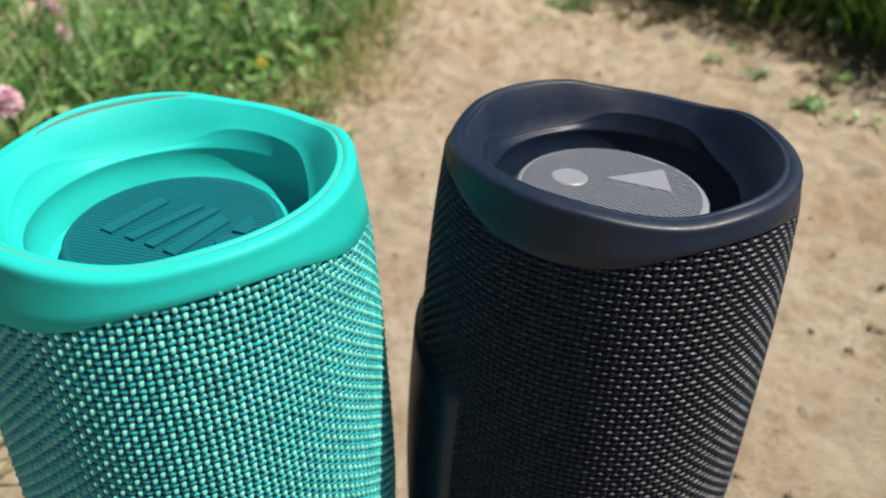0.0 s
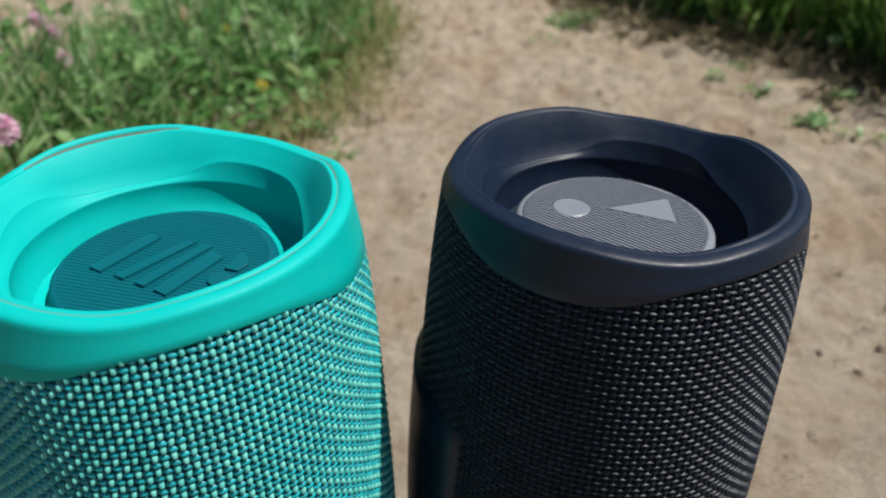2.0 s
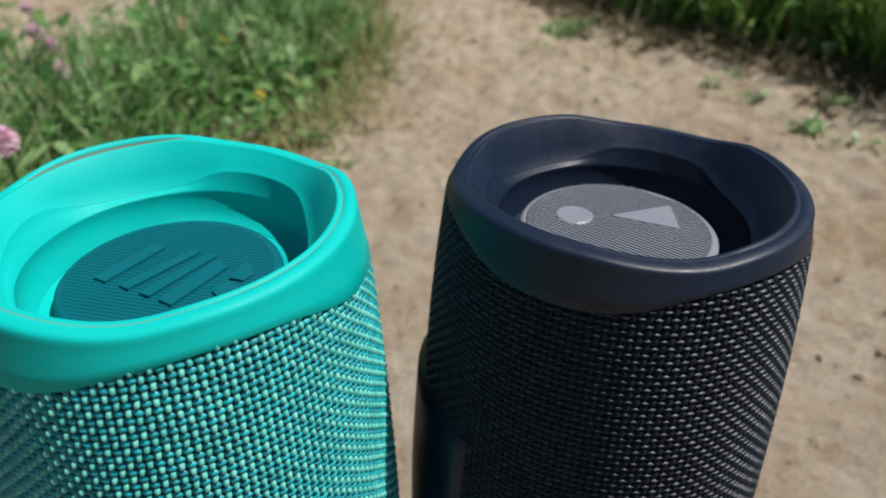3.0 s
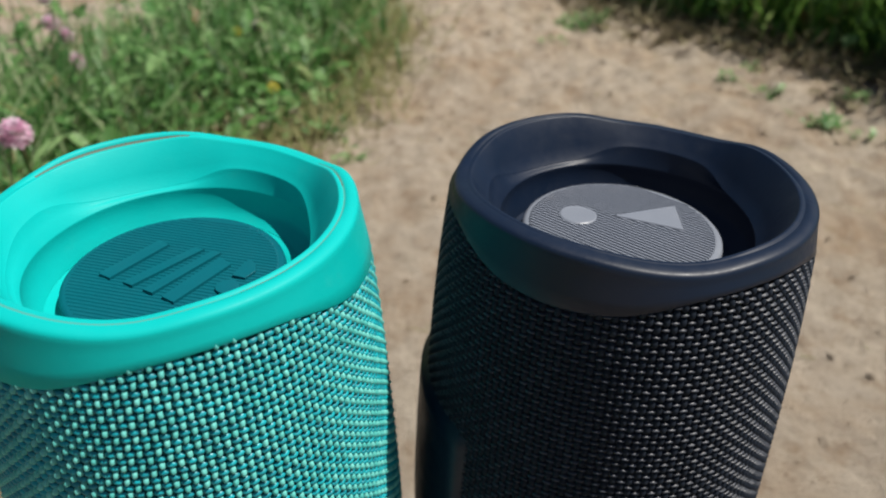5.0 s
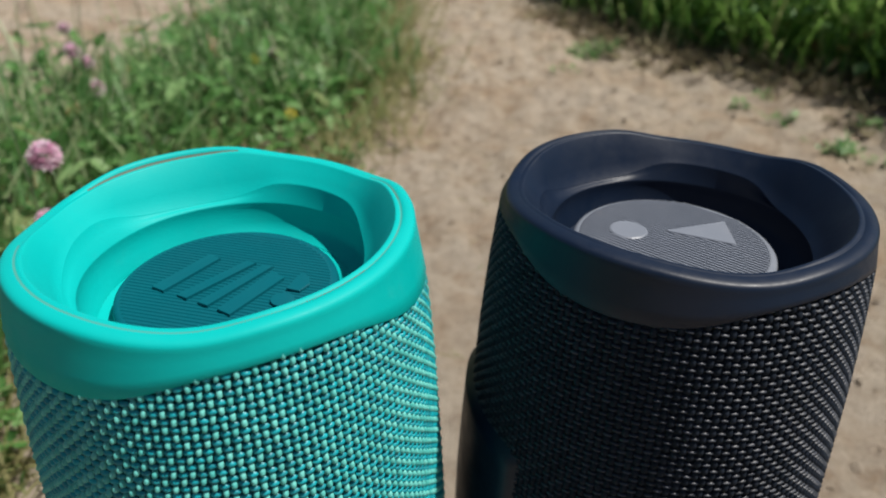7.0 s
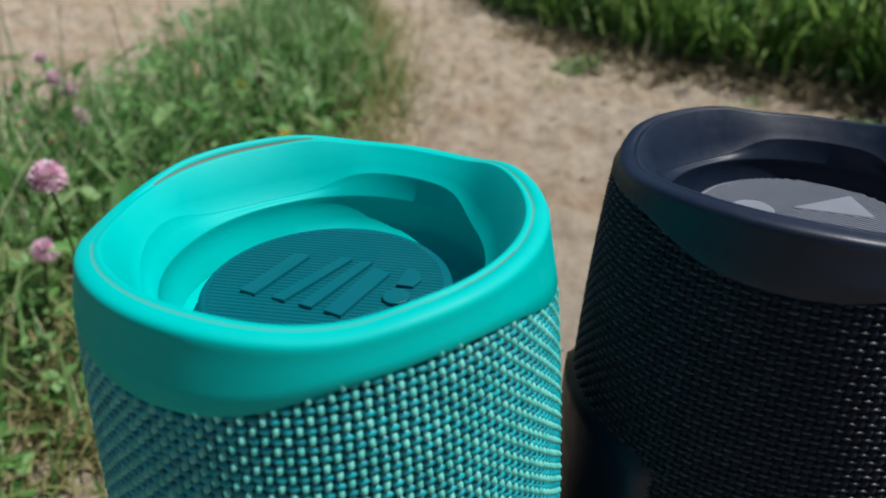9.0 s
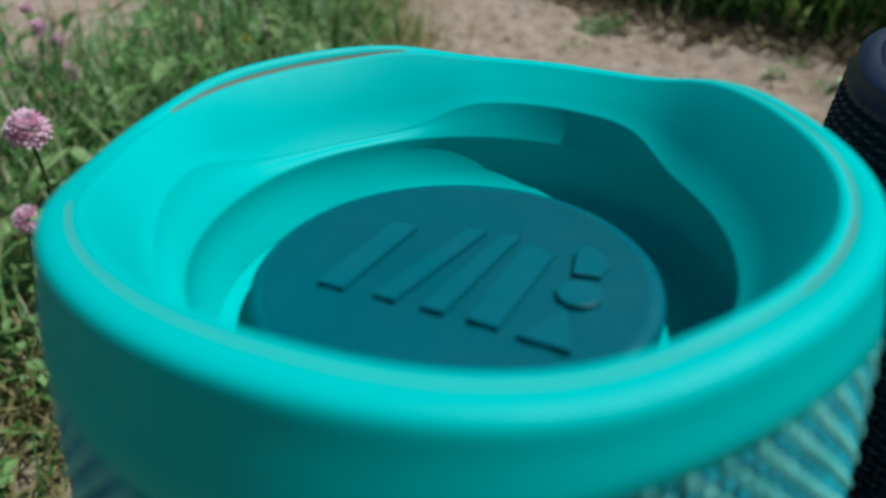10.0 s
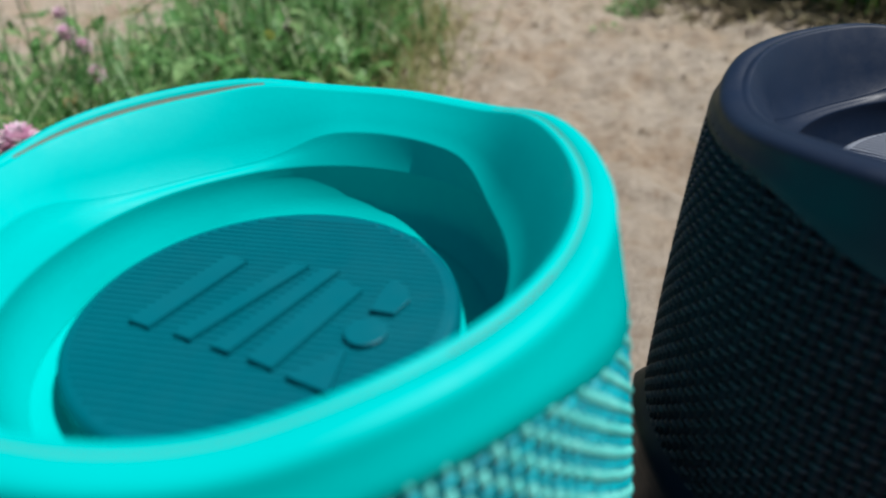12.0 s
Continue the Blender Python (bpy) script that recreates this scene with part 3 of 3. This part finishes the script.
def bank():
    grass = Strips()
    for _ in range(10500):
        y = 0.55 + 2.1 * rng.random() ** 1.7
        x = right_edge(y) + abs(rng.gauss(0, 0.24)) + rng.gauss(0, 0.015)
        if x > 1.5:
            continue
        inside = x - right_edge(y)
        clump = float(lattice(np.array(x * 8 + 40), np.array(y * 8), 8))
        if rng.random() > 0.3 + clump:
            continue
        tall = min(1.0, 0.55 + inside * 6) * (0.65 + 0.7 * clump)
        grass.blade(x, y, float(relief(x, y)), rng.uniform(0.12, 0.29) * tall, rng.uniform(0.0025, 0.008), rng.uniform(0, 6.28), rng.uniform(0.03, 0.5), rng.uniform(0.1, 1.2))
    leafy = Strips()
    for _ in range(4200):
        y = 0.55 + 1.6 * rng.random() ** 1.5
        x = right_edge(y) + 0.01 + abs(rng.gauss(0, 0.22))
        inside = x - right_edge(y)
        z = float(relief(x, y)) + rng.uniform(0.01, 0.20) * min(1.0, 0.25 + inside * 5)
        n = rng.uniform(0.012, 0.040)
        leafy.leaflet(Vector((x, y, z)), rng.uniform(0, 6.28), rng.uniform(-0.5, 1.0), n, n * rng.uniform(0.3, 0.6))
    litter = Strips()
    for _ in range(2000):
        y = 0.55 + 0.75 * rng.random()
        x = right_edge(y) + rng.gauss(-0.025, 0.05)
        z = float(relief(x, y)) + 0.001
        if rng.random() < 0.75:
            litter.blade(x, y, z, rng.uniform(0.015, 0.07), rng.uniform(0.0014, 0.004), rng.uniform(0, 6.28), rng.uniform(0.7, 1.5), rng.uniform(0.0, 0.4), 3)
        else:
            n = rng.uniform(0.010, 0.026)
            litter.leaflet(Vector((x, y, z + 0.003)), rng.uniform(0, 6.28), rng.uniform(-0.1, 0.3), n, n * rng.uniform(0.4, 0.7))
    litter.done("leaf_litter", M_LITTER, "dry leaves and straw at the foot of the grass", "leaf litter")
    leafy.done("bank_weeds", M_BROAD, "leafy green weeds in the grass beyond the path", "weeds")
    grass.done("bank_grass", M_DARKGRASS, "tall dense green grass on the path's far side", "grass")


def flower(x, y, height, size, mat, petals, label, heading):
    root = new("clover_flower")
    z = float(relief(x, y))
    height -= z
    bm = bmesh.new()
    prev = None
    lean = 0.12
    tip = Vector((math.cos(heading) * lean * height, math.sin(heading) * lean * height, height))
    for k in range(7):
        t = k / 6
        c = Vector((tip.x * t * t, tip.y * t * t, height * t))
        ring = [bm.verts.new(c + Vector((0.0009 * math.cos(a), 0.0009 * math.sin(a), 0))) for a in (0, 1.57, 3.14, 4.71)]
        if prev:
            for i in range(4):
                bm.faces.new((prev[i], prev[(i + 1) % 4], ring[(i + 1) % 4], ring[i]))
        prev = ring
    part("stem", bm, M_STEM, root, "thin green stem")
    head = Strips()
    for k in range(petals):
        u = 1 - 1.7 * (k + 0.5) / petals
        a = k * 2.39996
        s = math.sqrt(max(0, 1 - u * u))
        d = Vector((s * math.cos(a), s * math.sin(a), u))
        head.leaflet(tip + d * size * 0.22, a + rng.uniform(-0.2, 0.2), math.asin(max(-1, min(1, u))) * 0.9 + rng.uniform(-0.15, 0.15), size * 0.30 * rng.uniform(0.8, 1.15), size * 0.20)
    put("flower_head", mesh_from("flower_head", head.v, head.f, mat), root)
    for k in range(3):
        lf = Strips()
        h = heading + k * 2.1
        for j in range(3):
            lf.leaflet(Vector((tip.x * 0.4, tip.y * 0.4, height * (0.45 + 0.12 * k))), h + (j - 1) * 0.7, 0.3, size * 0.8, size * 0.4)
        put("leaf", mesh_from("leaf", lf.v, lf.f, M_LEAF), root)
    root.location = (x - tip.x, y - tip.y, z)
    tagged(root, label, "flower", "flowers in the weeds")
    return root


weeds()
bank()
PINK = "pink clover flower head on a thin stem among weeds"
for x, y, h, s in ((-0.2185, 0.338, 0.147, 0.0172), (-0.349, 0.66, 0.071, 0.018), (-0.353, 0.66, 0.0955, 0.015), (-0.363, 0.66, 0.1065, 0.015),
                   (-0.225, 0.40, 0.085, 0.0165), (-0.260, 0.39, 0.081, 0.015), (-0.2155, 0.80, 0.066, 0.012), (-0.44, 0.80, 0.09, 0.014)):
    flower(x, y, h, s, M_PINK, 110, PINK, rng.uniform(0, 6.28))
for x, y, h, s in ((-0.238, 0.80, 0.059, 0.012), (-0.17, 0.66, 0.05, 0.012)):
    flower(x, y, h, s, M_YELLOW, 26, "small yellow flower on a thin stem among weeds", rng.uniform(0, 6.28))


def tuft(x, y, size, n):
    root = new("weed_tuft")
    blades, leaves = Strips(), Strips()
    for _ in range(n):
        blades.blade(rng.gauss(0, size * 0.3), rng.gauss(0, size * 0.25), -0.001, size * rng.uniform(0.5, 1.1), 0.003, rng.uniform(0, 6.28), rng.uniform(0.3, 1.1), rng.uniform(0.2, 1.0))
        leaves.leaflet(Vector((rng.gauss(0, size * 0.4), rng.gauss(0, size * 0.4), rng.uniform(0.002, size * 0.4))), rng.uniform(0, 6.28), rng.uniform(-0.2, 0.6), 0.010, 0.006)
    tagged(put("grass", mesh_from("grass", blades.v, blades.f, M_GRASS), root), kind="stuff")
    tagged(put("foliage", mesh_from("foliage", leaves.v, leaves.f, M_LEAF), root), kind="stuff")
    root.location = (x, y, float(relief(x, y)))
    return tagged(root, "small green weed sprouting from the sandy path", "weed", "weeds on the path")


for x, y, s, n in ((0.369, 0.702, 0.030, 26), (0.342, 0.775, 0.024, 9), (0.31, 0.837, 0.020, 7), (0.43, 0.78, 0.022, 9), (0.396, 0.676, 0.014, 5), (0.125, 0.996, 0.016, 5),
                   (0.165, 1.075, 0.035, 30), (0.205, 1.10, 0.03, 22), (0.35, 0.86, 0.016, 4), (0.415, 0.66, 0.014, 4), (-0.10, 0.60, 0.025, 8), (-0.12, 0.66, 0.03, 12)):
    tuft(x, y, s, n)


def straw():
    """Short bits of dry stalk lying on the path."""
    bits = Strips()
    for _ in range(420):
        y = 0.25 + 1.3 * rng.random()
        x = rng.uniform(left_edge(y) - 0.05, right_edge(y) + 0.05)
        if math.hypot(x + 0.01, y - 0.155) < 0.16:
            continue
        bits.blade(x, y, float(relief(x, y)) + 0.0012, rng.uniform(0.008, 0.028), 0.0011, rng.uniform(0, 6.28), 1.5, rng.uniform(-0.1, 0.1), 2)
    bits.done("dry_straw", M_DRY, "short bits of dry straw lying on the soil", "straw")


def verges():
    """Rough grass that goes on along both sides of the path, ahead and behind."""
    far = Strips()
    for _ in range(26000):
        y = rng.uniform(-3.5, 8.0)
        side = rng.random() < 0.5
        if side:
            x = (right_edge(y) if y > 0.45 else 0.66 + 0.1 * (0.45 - y)) + 0.05 + 2.6 * rng.random() ** 1.4
        else:
            x = -1.62 - 2.6 * rng.random() ** 1.4
            if y > 2.2 and rng.random() < 0.5:
                x = left_edge(y) - rng.random() * 0.35
        if y < 2.6 and -0.5 < y and abs(x) < 0.9:
            continue
        far.blade(x, y, -0.002, rng.uniform(0.12, 0.30), rng.uniform(0.006, 0.012), rng.uniform(0, 6.28), rng.uniform(0.05, 0.6), rng.uniform(0.2, 1.2), 3)
    far.done("verge_grass", M_DARKGRASS, "rough green grass along both sides of the path", "grass")


straw()
verges()


def clods():
    """Loose crumbs of soil and small stones on the path."""
    verts, faces = [], []
    ico = bmesh.new()
    bmesh.ops.create_icosphere(ico, subdivisions=1, radius=1)
    iv = np.array([v.co[:] for v in ico.verts])
    idx = [tuple(v.index for v in f.verts) for f in ico.faces]
    ico.free()
    r = np.random.RandomState(5)
    for _ in range(2200):
        y = 0.2 + 1.6 * r.rand() ** 1.2
        x = r.uniform(left_edge(y) - 0.05, right_edge(y) + 0.08)
        if math.hypot(x + 0.01, y - 0.155) < 0.17:
            continue
        s = 0.0008 + 0.0032 * r.rand() ** 5
        p = iv * (1 + r.uniform(-0.3, 0.3, (len(iv), 1))) * s * r.uniform(0.6, 1.2, 3)
        p = p + (x, y, float(relief(x, y)) + s * 0.25)
        b = len(verts)
        verts += [tuple(q) for q in p]
        faces += [tuple(b + i for i in f) for f in idx]
    tagged(new("soil_crumbs", mesh_from("soil_crumbs", verts, faces, M_SOIL, False)), "loose crumbs of dry soil and grit", "soil", kind="stuff")


clods()
